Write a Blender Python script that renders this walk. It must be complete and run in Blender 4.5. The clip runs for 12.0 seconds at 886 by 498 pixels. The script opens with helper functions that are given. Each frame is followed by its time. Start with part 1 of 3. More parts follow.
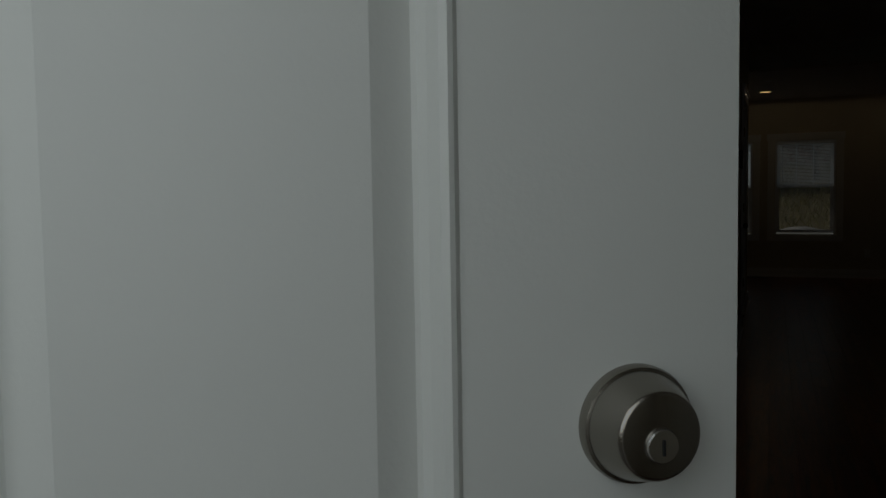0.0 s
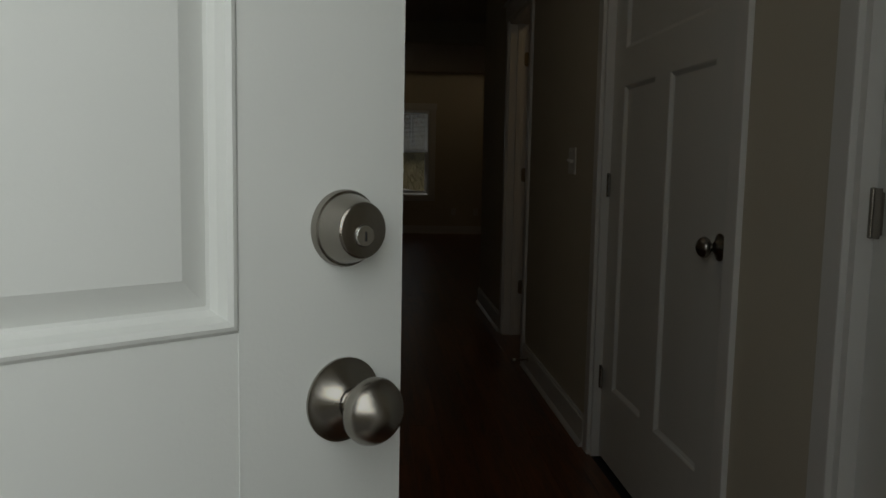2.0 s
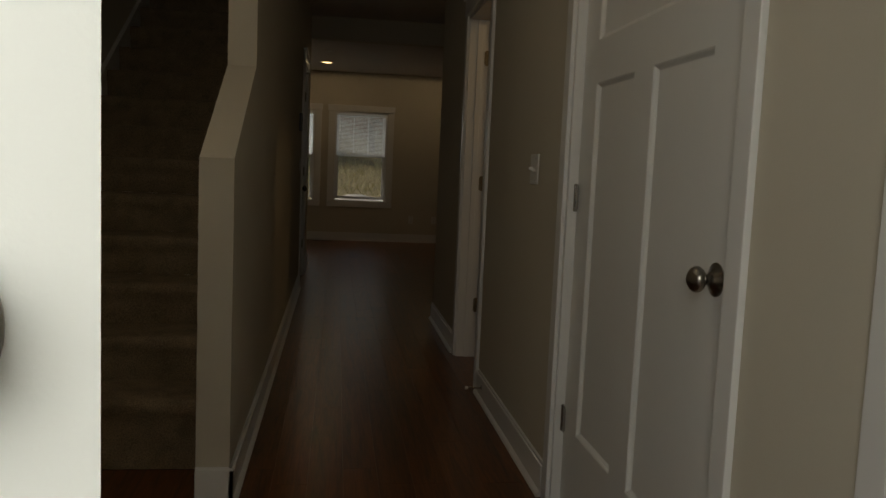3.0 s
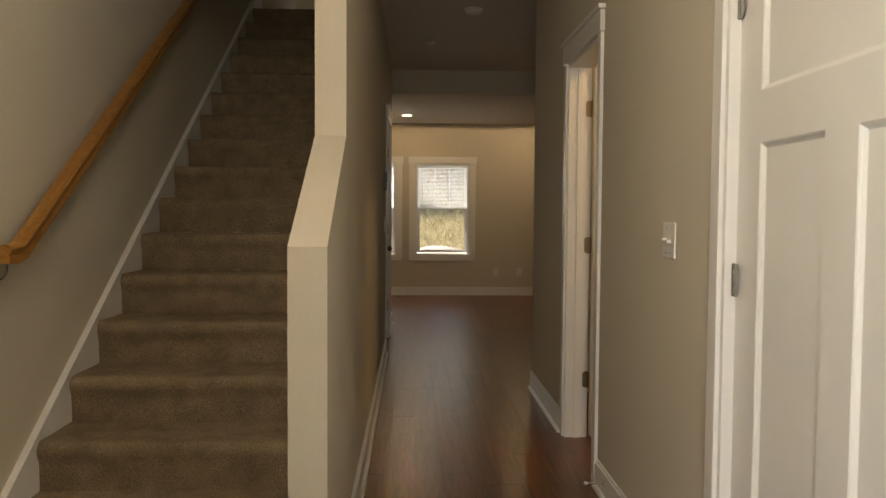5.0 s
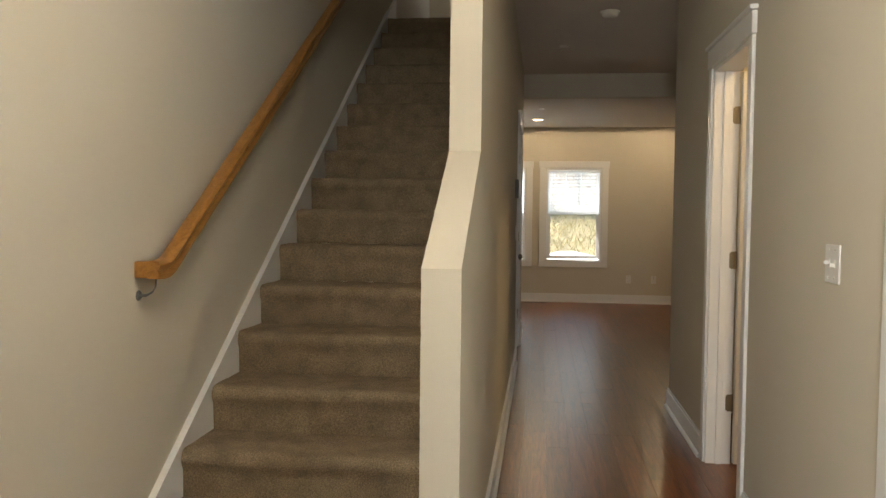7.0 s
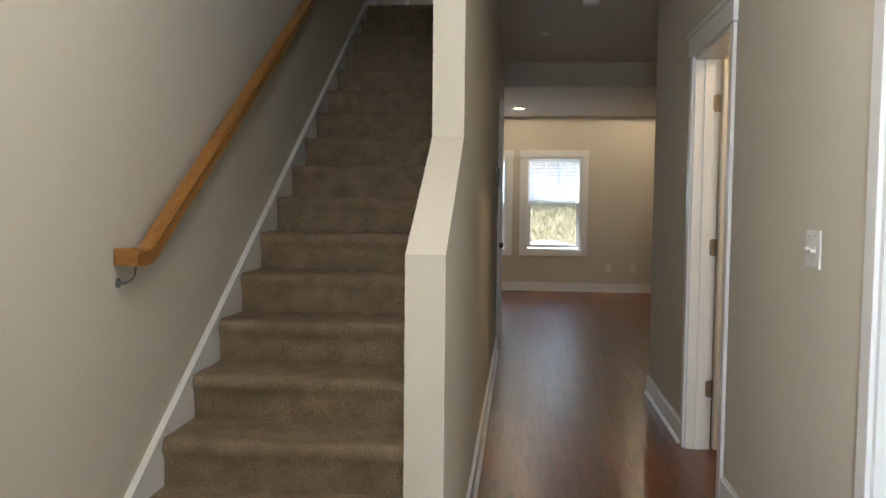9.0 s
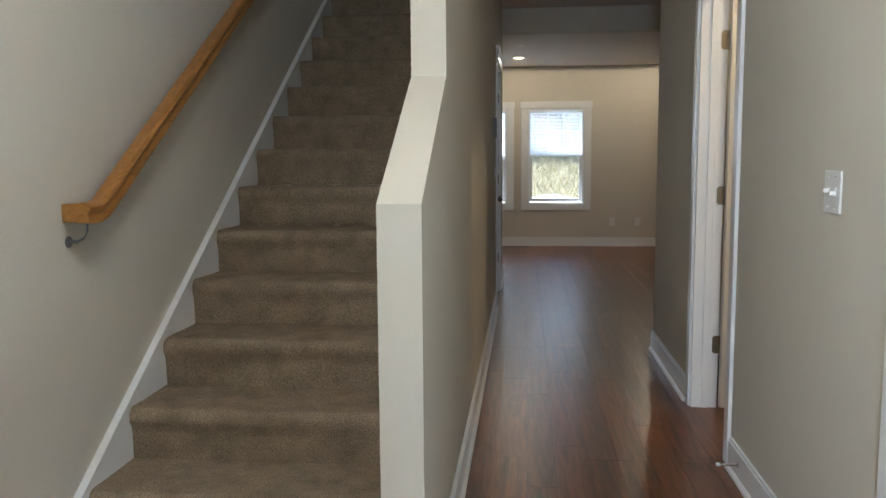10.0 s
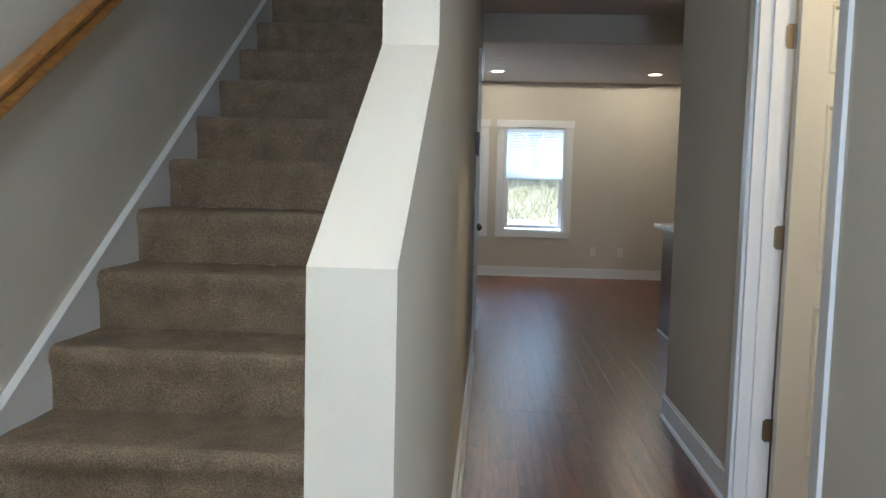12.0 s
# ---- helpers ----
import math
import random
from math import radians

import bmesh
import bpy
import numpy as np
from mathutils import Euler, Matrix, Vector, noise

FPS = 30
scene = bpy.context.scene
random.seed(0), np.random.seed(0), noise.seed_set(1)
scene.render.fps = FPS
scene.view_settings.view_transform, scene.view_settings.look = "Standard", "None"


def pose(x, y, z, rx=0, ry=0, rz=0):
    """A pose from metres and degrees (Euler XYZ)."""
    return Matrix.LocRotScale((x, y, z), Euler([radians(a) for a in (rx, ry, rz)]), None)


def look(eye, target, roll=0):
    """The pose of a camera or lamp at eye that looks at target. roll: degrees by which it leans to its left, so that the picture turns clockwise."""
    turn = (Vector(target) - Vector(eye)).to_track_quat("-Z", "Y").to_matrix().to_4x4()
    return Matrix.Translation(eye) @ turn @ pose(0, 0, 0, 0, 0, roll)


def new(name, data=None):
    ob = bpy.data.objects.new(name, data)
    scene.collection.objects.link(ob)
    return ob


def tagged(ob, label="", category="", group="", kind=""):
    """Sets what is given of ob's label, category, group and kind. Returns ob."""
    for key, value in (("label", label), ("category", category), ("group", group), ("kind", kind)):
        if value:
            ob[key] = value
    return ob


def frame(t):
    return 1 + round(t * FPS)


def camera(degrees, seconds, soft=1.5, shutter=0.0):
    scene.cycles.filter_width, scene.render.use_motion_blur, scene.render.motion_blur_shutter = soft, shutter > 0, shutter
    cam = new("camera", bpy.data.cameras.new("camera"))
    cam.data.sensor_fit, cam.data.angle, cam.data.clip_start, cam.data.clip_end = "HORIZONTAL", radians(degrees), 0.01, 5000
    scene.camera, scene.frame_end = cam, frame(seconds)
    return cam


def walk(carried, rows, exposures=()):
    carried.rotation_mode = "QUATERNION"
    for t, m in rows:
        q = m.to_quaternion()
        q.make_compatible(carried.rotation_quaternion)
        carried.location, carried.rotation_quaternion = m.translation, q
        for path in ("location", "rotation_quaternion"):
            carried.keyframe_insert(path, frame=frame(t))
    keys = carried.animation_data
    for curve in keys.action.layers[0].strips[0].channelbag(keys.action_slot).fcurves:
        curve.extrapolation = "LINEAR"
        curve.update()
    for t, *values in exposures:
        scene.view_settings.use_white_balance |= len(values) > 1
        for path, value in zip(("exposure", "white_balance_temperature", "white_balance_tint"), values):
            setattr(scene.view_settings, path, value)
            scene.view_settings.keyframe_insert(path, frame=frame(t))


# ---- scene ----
cam = camera(58.0, 12.0)
PATH = [
    (0, (0.268, -2.833, 1.208), (-0.496, -0.989, 1.081), -0.9),
    (0.5, (0.219, -2.969, 1.209), (-0.447, -1.096, 0.986), 1.0),
    (1, (0.123, -3.049, 1.162), (0.149, -1.060, 0.950), 3.9),
    (1.5, (0.159, -3.108, 1.152), (0.287, -1.129, 0.889), 2.8),
    (2, (0.226, -3.070, 1.143), (0.396, -1.089, 0.926), 1.1),
    (2.5, (0.286, -2.840, 1.098), (0.516, -0.840, 0.878), 2.3),
    (2.7, (0.294, -2.747, 1.115), (0.584, -0.780, 0.896), 2.7),
    (3.5, (0.375, -2.540, 1.160), (0.550, -0.550, 1.030), 1.7),
    (4.3, (0.323, -2.401, 1.193), (0.379, -0.405, 1.088), 0.9),
    (4.6, (0.303, -2.322, 1.194), (0.368, -0.328, 1.071), 0.5),
    (5, (0.236, -2.220, 1.247), (0.312, -0.224, 1.153), 0.4),
    (5.5, (0.198, -2.167, 1.295), (0.077, -0.172, 1.221), -0.3),
    (6, (0.214, -2.171, 1.306), (-0.045, -0.189, 1.247), 0.1),
    (6.5, (0.217, -2.150, 1.305), (-0.042, -0.169, 1.221), 0.3),
    (7, (0.211, -2.137, 1.301), (-0.032, -0.155, 1.208), 0.6),
    (9, (0.198, -2.129, 1.290), (0.006, -0.142, 1.172), 0.6),
    (9.5, (0.204, -2.078, 1.262), (0.075, -0.095, 1.039), 0.5),
    (10, (0.248, -1.897, 1.254), (0.043, 0.079, 1.030), -0.4),
    (10.5, (0.248, -1.722, 1.235), (-0.100, 0.236, 1.028), -0.3),
    (11, (0.171, -1.466, 1.241), (-0.139, 0.495, 1.004), 1.1),
    (11.5, (0.119, -1.179, 1.235), (-0.135, 0.793, 1.017), 1.9),
    (12, (0.107, -0.938, 1.255), (-0.007, 1.051, 1.081), 1.4),
]
EXPOSURES = [
    (0, -4.55, 6350, 5), (0.5, -4.55, 6350, 5), (1, -4.35, 6400, 5), (1.5, -4.0, 6500, 5), (2, -3.45, 6700, 6), (2.7, -2.35, 7100, 7), (4.3, 0.3, 7600, 11), (5, 0.68, 7500, 11), (5.5, 1.0, 7250, 10),
    (7, 1.35, 6500, 8), (9, 1.32, 5600, 7), (10.5, 1.4, 5000, 6), (12, 1.62, 4800, 5),
]
walk(cam, [(t, look(eye, target, roll)) for t, eye, target, roll in PATH], EXPOSURES)

# ---------------------------------------------------------------- light
world = bpy.data.worlds.new("world")
world.use_nodes = True
scene.world = world
wn = world.node_tree
sky = wn.nodes.new("ShaderNodeTexSky")
sky.sky_type = "NISHITA"
sky.sun_disc = False
sky.sun_elevation = radians(46)
sky.sun_rotation = radians(-69)
sky.dust_density = 3.0
wn.links.new(sky.outputs[0], wn.nodes["Background"].inputs[0])
wn.nodes["Background"].inputs[1].default_value = 0.15

sun = new("sun", bpy.data.lights.new("sun", "SUN"))
sun.data.energy = 4.5
sun.data.angle = radians(12)
sun.data.color = (1.0, 0.95, 0.88)
sun.matrix_world = look((-8, 3, 9), (0, 0, 0))


def area(name, eye, target, sx, sy, power, color):
    la = new(name, bpy.data.lights.new(name, "AREA"))
    la.data.shape = "RECTANGLE"
    la.data.size, la.data.size_y = sx, sy
    la.data.energy, la.data.color = power, color
    la.matrix_world = look(eye, target)
    return la


def spot(name, at, power, color=(1.0, 0.75, 0.47), radius=0.06):
    la = new(name, bpy.data.lights.new(name, "SPOT"))
    la.data.energy, la.data.color, la.data.shadow_soft_size = power, color, radius
    la.data.spot_size, la.data.spot_blend = radians(180), 0.05
    la.matrix_world = look(at, (at[0], at[1] + 0.001, at[2] - 1))
    return la


BY_IN = 9.65
DAY = (0.94, 0.98, 1.0)
WARM = (1.0, 0.74, 0.45)
area("window_daylight", (0.67, BY_IN + 0.06, 1.61), (0.67, 0, 1.61), 0.70, 0.56, 1.9, DAY)
area("window_daylight", (-0.42, BY_IN + 0.06, 1.61), (-0.42, 0, 1.61), 0.70, 0.56, 7.0, DAY)
area("front_door_daylight", (0.4, -3.4, 1.75), (0.5, 0.5, 0.95), 1.7, 1.5, 155, DAY)
spot("downlight_glow", (0.15, 8.65, 2.531), 17)
spot("downlight_glow", (2.0, 8.72, 2.531), 17)
# added fill lamp, out of view, brightens the entry, stairs and hall walls
spot("entry_fill", (-0.1, -0.8, 2.62), 19, (1.0, 0.95, 0.88), 0.28)
spot("upstairs_glow", (-0.6, 6.2, 5.0), 2.5)
spot("side_room_glow", (2.0, 1.2, 2.5), 18, (1.0, 0.68, 0.34))


# ---------------------------------------------------------------- materials
def mat(name, color, rough=0.6, metal=0.0, var=0.08, scale=6.0, bump=0.0, bump_scale=200.0, fine=0.0, spec=0.5, coat=0.0):
    """Principled surface whose colour wanders at two scales, with a fine relief."""
    m = bpy.data.materials.new(name)
    m.use_nodes = True
    nt = m.node_tree
    b = nt.nodes["Principled BSDF"]
    b.inputs["Roughness"].default_value = rough
    b.inputs["Metallic"].default_value = metal
    b.inputs["Specular IOR Level"].default_value = spec
    b.inputs["Coat Weight"].default_value = coat
    tc = nt.nodes.new("ShaderNodeTexCoord")
    n1 = nt.nodes.new("ShaderNodeTexNoise")
    n1.inputs["Scale"].default_value = scale
    n1.inputs["Detail"].default_value = 6
    nt.links.new(tc.outputs["Object"], n1.inputs["Vector"])
    n2 = nt.nodes.new("ShaderNodeTexNoise")
    n2.inputs["Scale"].default_value = bump_scale
    n2.inputs["Detail"].default_value = 3
    nt.links.new(tc.outputs["Object"], n2.inputs["Vector"])
    mixer = nt.nodes.new("ShaderNodeMix")
    mixer.data_type = "RGBA"
    mixer.inputs[6].default_value = (*[max(0, c * (1 - var)) for c in color], 1)
    mixer.inputs[7].default_value = (*[min(1, c * (1 + var)) for c in color], 1)
    nt.links.new(n1.outputs["Fac"], mixer.inputs[0])
    out = mixer.outputs[2]
    if fine:
        m2 = nt.nodes.new("ShaderNodeMix")
        m2.data_type = "RGBA"
        m2.blend_type = "MULTIPLY"
        m2.inputs[0].default_value = 1.0
        ramp = nt.nodes.new("ShaderNodeMapRange")
        ramp.inputs["From Min"].default_value = 0.3
        ramp.inputs["From Max"].default_value = 0.7
        ramp.inputs["To Min"].default_value = 1 - fine
        ramp.inputs["To Max"].default_value = 1 + fine
        nt.links.new(n2.outputs["Fac"], ramp.inputs["Value"])
        nt.links.new(out, m2.inputs[6])
        nt.links.new(ramp.outputs["Result"], m2.inputs[7])
        out = m2.outputs[2]
    nt.links.new(out, b.inputs["Base Color"])
    if bump:
        bp = nt.nodes.new("ShaderNodeBump")
        bp.inputs["Strength"].default_value = bump
        bp.inputs["Distance"].default_value = 0.004
        nt.links.new(n2.outputs["Fac"], bp.inputs["Height"])
        nt.links.new(bp.outputs["Normal"], b.inputs["Normal"])
    return m


def wood(name, dark, light, rough, along=(1.0, 0.12, 1.0), scale=14.0, spread=0.35, bump=0.15, spec=0.5):
    """Wood with stretched grain; each board's tone comes from the object's random number."""
    m = bpy.data.materials.new(name)
    m.use_nodes = True
    nt = m.node_tree
    b = nt.nodes["Principled BSDF"]
    b.inputs["Specular IOR Level"].default_value = spec
    tc = nt.nodes.new("ShaderNodeTexCoord")
    oi = nt.nodes.new("ShaderNodeObjectInfo")
    geo = nt.nodes.new("ShaderNodeNewGeometry")
    rnd = nt.nodes.new("ShaderNodeMath")
    rnd.operation = "ADD"
    nt.links.new(oi.outputs["Random"], rnd.inputs[0])
    nt.links.new(geo.outputs["Random Per Island"], rnd.inputs[1])
    fr = nt.nodes.new("ShaderNodeMath")
    fr.operation = "FRACT"
    nt.links.new(rnd.outputs[0], fr.inputs[0])
    shift = nt.nodes.new("ShaderNodeVectorMath")
    shift.operation = "MULTIPLY_ADD"
    shift.inputs[1].default_value = along
    comb = nt.nodes.new("ShaderNodeCombineXYZ")
    big = nt.nodes.new("ShaderNodeMath")
    big.operation = "MULTIPLY"
    big.inputs[1].default_value = 37.0
    nt.links.new(fr.outputs[0], big.inputs[0])
    nt.links.new(big.outputs[0], comb.inputs[0])
    nt.links.new(big.outputs[0], comb.inputs[2])
    nt.links.new(tc.outputs["Object"], shift.inputs[0])
    nt.links.new(comb.outputs[0], shift.inputs[2])
    n1 = nt.nodes.new("ShaderNodeTexNoise")
    n1.inputs["Scale"].default_value = scale
    n1.inputs["Detail"].default_value = 8
    n1.inputs["Roughness"].default_value = 0.65
    n1.inputs["Distortion"].default_value = 1.6
    nt.links.new(shift.outputs[0], n1.inputs["Vector"])
    n2 = nt.nodes.new("ShaderNodeTexNoise")
    n2.inputs["Scale"].default_value = scale * 9
    n2.inputs["Detail"].default_value = 4
    nt.links.new(shift.outputs[0], n2.inputs["Vector"])
    add = nt.nodes.new("ShaderNodeMath")
    add.operation = "MULTIPLY_ADD"
    add.inputs[1].default_value = 0.45
    nt.links.new(n2.outputs["Fac"], add.inputs[0])
    nt.links.new(n1.outputs["Fac"], add.inputs[2])
    ramp = nt.nodes.new("ShaderNodeValToRGB")
    ramp.color_ramp.elements[0].position = 0.52
    ramp.color_ramp.elements[0].color = (*dark, 1)
    ramp.color_ramp.elements[1].position = 0.88
    ramp.color_ramp.elements[1].color = (*light, 1)
    nt.links.new(add.outputs[0], ramp.inputs[0])
    tone = nt.nodes.new("ShaderNodeMapRange")
    tone.inputs["To Min"].default_value = 1 - spread
    tone.inputs["To Max"].default_value = 1 + spread
    nt.links.new(fr.outputs[0], tone.inputs["Value"])
    mul = nt.nodes.new("ShaderNodeMix")
    mul.data_type = "RGBA"
    mul.blend_type = "MULTIPLY"
    mul.inputs[0].default_value = 1
    nt.links.new(ramp.outputs[0], mul.inputs[6])
    nt.links.new(tone.outputs["Result"], mul.inputs[7])
    nt.links.new(mul.outputs[2], b.inputs["Base Color"])
    rr = nt.nodes.new("ShaderNodeMapRange")
    rr.inputs["To Min"].default_value = rough - 0.04
    rr.inputs["To Max"].default_value = rough + 0.05
    nt.links.new(n1.outputs["Fac"], rr.inputs["Value"])
    nt.links.new(rr.outputs["Result"], b.inputs["Roughness"])
    bp = nt.nodes.new("ShaderNodeBump")
    bp.inputs["Strength"].default_value = bump
    bp.inputs["Distance"].default_value = 0.002
    nt.links.new(add.outputs[0], bp.inputs["Height"])
    nt.links.new(bp.outputs["Normal"], b.inputs["Normal"])
    return m


def emitter(name, color, strength):
    m = bpy.data.materials.new(name)
    m.use_nodes = True
    b = m.node_tree.nodes["Principled BSDF"]
    b.inputs["Base Color"].default_value = (0.9, 0.85, 0.75, 1)
    b.inputs["Emission Color"].default_value = (*color, 1)
    b.inputs["Emission Strength"].default_value = strength
    return m


WALL = mat("wall_paint", (0.605, 0.558, 0.457), 0.85, spec=0.25, var=0.03, scale=3, bump=0.12, bump_scale=260)
CEIL = mat("ceiling_paint", (0.70, 0.66, 0.60), 0.8, var=0.03, scale=2, bump=0.2, bump_scale=160)
TRIM = mat("white_trim_paint", (0.78, 0.77, 0.74), 0.35, var=0.02, scale=8, bump=0.04, bump_scale=120)
DOORW = mat("white_door_paint", (0.76, 0.76, 0.73), 0.4, var=0.02, scale=9, bump=0.06, bump_scale=300)
FRONT = mat("front_door_paint", (0.74, 0.75, 0.72), 0.42, var=0.03, scale=5, bump=0.05, bump_scale=260)
CARPET = mat("beige_carpet", (0.262, 0.203, 0.132), 0.95, var=0.5, scale=11, bump=0.9, bump_scale=210, fine=0.34, spec=0.1)
FLOORW = wood("floor_board_wood", (0.046, 0.015, 0.0055), (0.18, 0.063, 0.019), 0.31, (1.0, 0.06, 1.0), 16, 0.16, 0.008, 0.55)
OAK = wood("oak_handrail_wood", (0.24, 0.098, 0.017), (0.41, 0.195, 0.042), 0.35, (1.0, 0.08, 1.0), 26, 0.05, 0.1)
DARKWOOD = wood("dark_cabinet_wood", (0.035, 0.012, 0.007), (0.11, 0.04, 0.022), 0.35, (1.0, 1.0, 0.1), 20, 0.1, 0.1)
STONE = mat("speckled_counter_stone", (0.16, 0.15, 0.14), 0.25, var=0.4, scale=90, fine=0.4, bump_scale=300)
NICKEL = mat("brushed_nickel", (0.31, 0.288, 0.255), 0.27, 1.0, var=0.06, scale=40, bump=0.05, bump_scale=500)
BRONZE = mat("aged_brass_hinge", (0.30, 0.25, 0.17), 0.38, 1.0, var=0.15, scale=60)
STEEL = mat("key_cylinder_steel", (0.65, 0.64, 0.62), 0.25, 1.0, var=0.05)
BLACK = mat("black_slot", (0.01, 0.01, 0.01), 0.6)
PLATE = mat("white_plastic", (0.75, 0.73, 0.68), 0.35, var=0.02)
GREYPL = mat("grey_plastic", (0.15, 0.145, 0.14), 0.45, var=0.04)
VINYL = mat("white_vinyl", (0.80, 0.81, 0.82), 0.35, var=0.02)
BLIND = mat("blind_slat_vinyl", (0.82, 0.83, 0.83), 0.5, var=0.02)
CONCRETE = mat("porch_concrete", (0.36, 0.35, 0.33), 0.85, var=0.15, scale=5, bump=0.4, bump_scale=120, fine=0.2)
SIDING = mat("pale_siding", (0.55, 0.55, 0.52), 0.6, var=0.05)
EARTH = mat("dry_earth", (0.34, 0.29, 0.17), 0.95, var=0.3, scale=1.5, bump=0.5, bump_scale=30, fine=0.25)
PALE = mat("pale_sand", (0.74, 0.71, 0.65), 0.9, var=0.2, scale=3, bump=0.5, bump_scale=30, fine=0.15)
GRASS = mat("dry_grass", (0.62, 0.56, 0.34), 0.9, var=0.45, scale=3)
LEAFG = mat("green_leaves", (0.07, 0.12, 0.04), 0.8, var=0.5, scale=2)
LEAFO = mat("autumn_leaves", (0.34, 0.13, 0.05), 0.8, var=0.4, scale=2)
BARK = mat("tree_bark", (0.10, 0.08, 0.06), 0.9, var=0.3, scale=12, bump=0.6, bump_scale=60)
LAMP = emitter("downlight_lens", (1.0, 0.66, 0.30), 14.0)

bn = BLIND.node_tree
tl = bn.nodes.new("ShaderNodeBsdfTranslucent")
tl.inputs["Color"].default_value = (0.85, 0.87, 0.88, 1)
mx = bn.nodes.new("ShaderNodeMixShader")
mx.inputs[0].default_value = 0.5
bn.links.new(bn.nodes["Principled BSDF"].outputs[0], mx.inputs[1])
bn.links.new(tl.outputs[0], mx.inputs[2])
bn.links.new(mx.outputs[0], bn.nodes["Material Output"].inputs[0])

GLASS = bpy.data.materials.new("window_glass")
GLASS.use_nodes = True
gb = GLASS.node_tree.nodes["Principled BSDF"]
gb.inputs["Transmission Weight"].default_value = 1.0
gb.inputs["Roughness"].default_value = 0.0
gb.inputs["IOR"].default_value = 1.05


# ---------------------------------------------------------------- helpers
def bx(bm, x0, x1, y0, y1, z0, z1):
    vs = [bm.verts.new(c) for c in ((x0, y0, z0), (x1, y0, z0), (x1, y1, z0), (x0, y1, z0), (x0, y0, z1), (x1, y0, z1), (x1, y1, z1), (x0, y1, z1))]
    for f in ((0, 3, 2, 1), (4, 5, 6, 7), (0, 1, 5, 4), (1, 2, 6, 5), (2, 3, 7, 6), (3, 0, 4, 7)):
        bm.faces.new([vs[i] for i in f])


def box(x0, x1, y0, y1, z0, z1, bevel=0.0):
    bm = bmesh.new()
    bx(bm, x0, x1, y0, y1, z0, z1)
    if bevel:
        bmesh.ops.bevel(bm, geom=bm.edges[:], offset=bevel, segments=2, affect="EDGES", profile=0.6)
    return bm


def boxes(*rows):
    bm = bmesh.new()
    for r in rows:
        bx(bm, *r)
    return bm


def prism(pts, x0, x1, bevel=0.0):
    """A side outline in (y, z), drawn out from x0 to x1."""
    bm = bmesh.new()
    a = [bm.verts.new((x0, y, z)) for y, z in pts]
    b = [bm.verts.new((x1, y, z)) for y, z in pts]
    n = len(pts)
    bm.faces.new(a)
    bm.faces.new(b[::-1])
    for i in range(n):
        j = (i + 1) % n
        bm.faces.new((a[j], a[i], b[i], b[j]))
    bmesh.ops.recalc_face_normals(bm, faces=bm.faces[:])
    if bevel:
        bmesh.ops.bevel(bm, geom=[e for e in bm.edges], offset=bevel, segments=2, affect="EDGES", profile=0.6)
    return bm


def lathe(profile, m=Matrix(), seg=40):
    """Turns (radius, height) pairs round z, then places the result by m."""
    bm = bmesh.new()
    rings = []
    for r, h in profile:
        if r < 1e-6:
            rings.append([bm.verts.new(m @ Vector((0, 0, h)))])
        else:
            rings.append([bm.verts.new(m @ Vector((r * math.cos(a), r * math.sin(a), h))) for a in (2 * math.pi * k / seg for k in range(seg))])
    for a, b in zip(rings, rings[1:]):
        for k in range(seg):
            q = [a[k % len(a)], a[(k + 1) % len(a)], b[(k + 1) % len(b)], b[k % len(b)]]
            q = list(dict.fromkeys(q))
            if len(q) > 2:
                bm.faces.new(q)
    bmesh.ops.recalc_face_normals(bm, faces=bm.faces[:])
    return bm


def mesh_of(name, bm, material, smooth=False):
    me = bpy.data.meshes.new(name)
    bm.to_mesh(me)
    bm.free()
    me.materials.append(material)
    if smooth:
        for p in me.polygons:
            p.use_smooth = True
        me.set_sharp_from_angle(angle=radians(40))
    return me


def part(name, bm, material, parent=None, label="", smooth=False):
    ob = new(name, mesh_of(name, bm, material, smooth))
    ob.parent = parent
    return tagged(ob, label)


def thing(name, m, label, category, group="", kind=""):
    ob = new(name)
    ob.matrix_world = m
    return tagged(ob, label, category, group, kind)


def structure(name, bm, material, label, category, smooth=False):
    return tagged(part(name, bm, material, None, "", smooth), label, category, "", "structure")


# ---------------------------------------------------------------- plan
WX = 1.085            # hall side of the wall with the doors
WT = 0.12             # wall thickness
SX = -1.08            # stair side wall
FY = -2.91            # inner face of the front wall
BY = 9.65             # inner face of the back wall
CY = 3.364            # corner where the hall opens to the kitchen
HC = 2.79             # hall ceiling
LC = 2.54             # living room ceiling
BEAM = 6.6            # face of the dropped ceiling
RX = 4.6              # far side of kitchen and living room
LX = -2.6             # other side of the living room
TOP = 5.4             # top of the stair well
D1 = (1.42, 2.15)     # side room door opening
D2 = (-1.20, -0.07)   # closet door opening
D3 = (-2.56, -1.70)   # second closet door opening
DH = 2.05             # opening height

# wall with three door openings, cut clean through
structure("wall_right", boxes(
    (WX, WX + WT, FY, D3[0], 0, HC), (WX, WX + WT, D3[0], D3[1], DH, HC), (WX, WX + WT, D3[1], D2[0], 0, HC),
    (WX, WX + WT, D2[0], D2[1], DH, HC), (WX, WX + WT, D2[1], D1[0], 0, HC), (WX, WX + WT, D1[0], D1[1], DH, HC),
    (WX, WX + WT, D1[1], CY, 0, HC)), WALL, "beige painted drywall hall wall with three doorways", "wall")

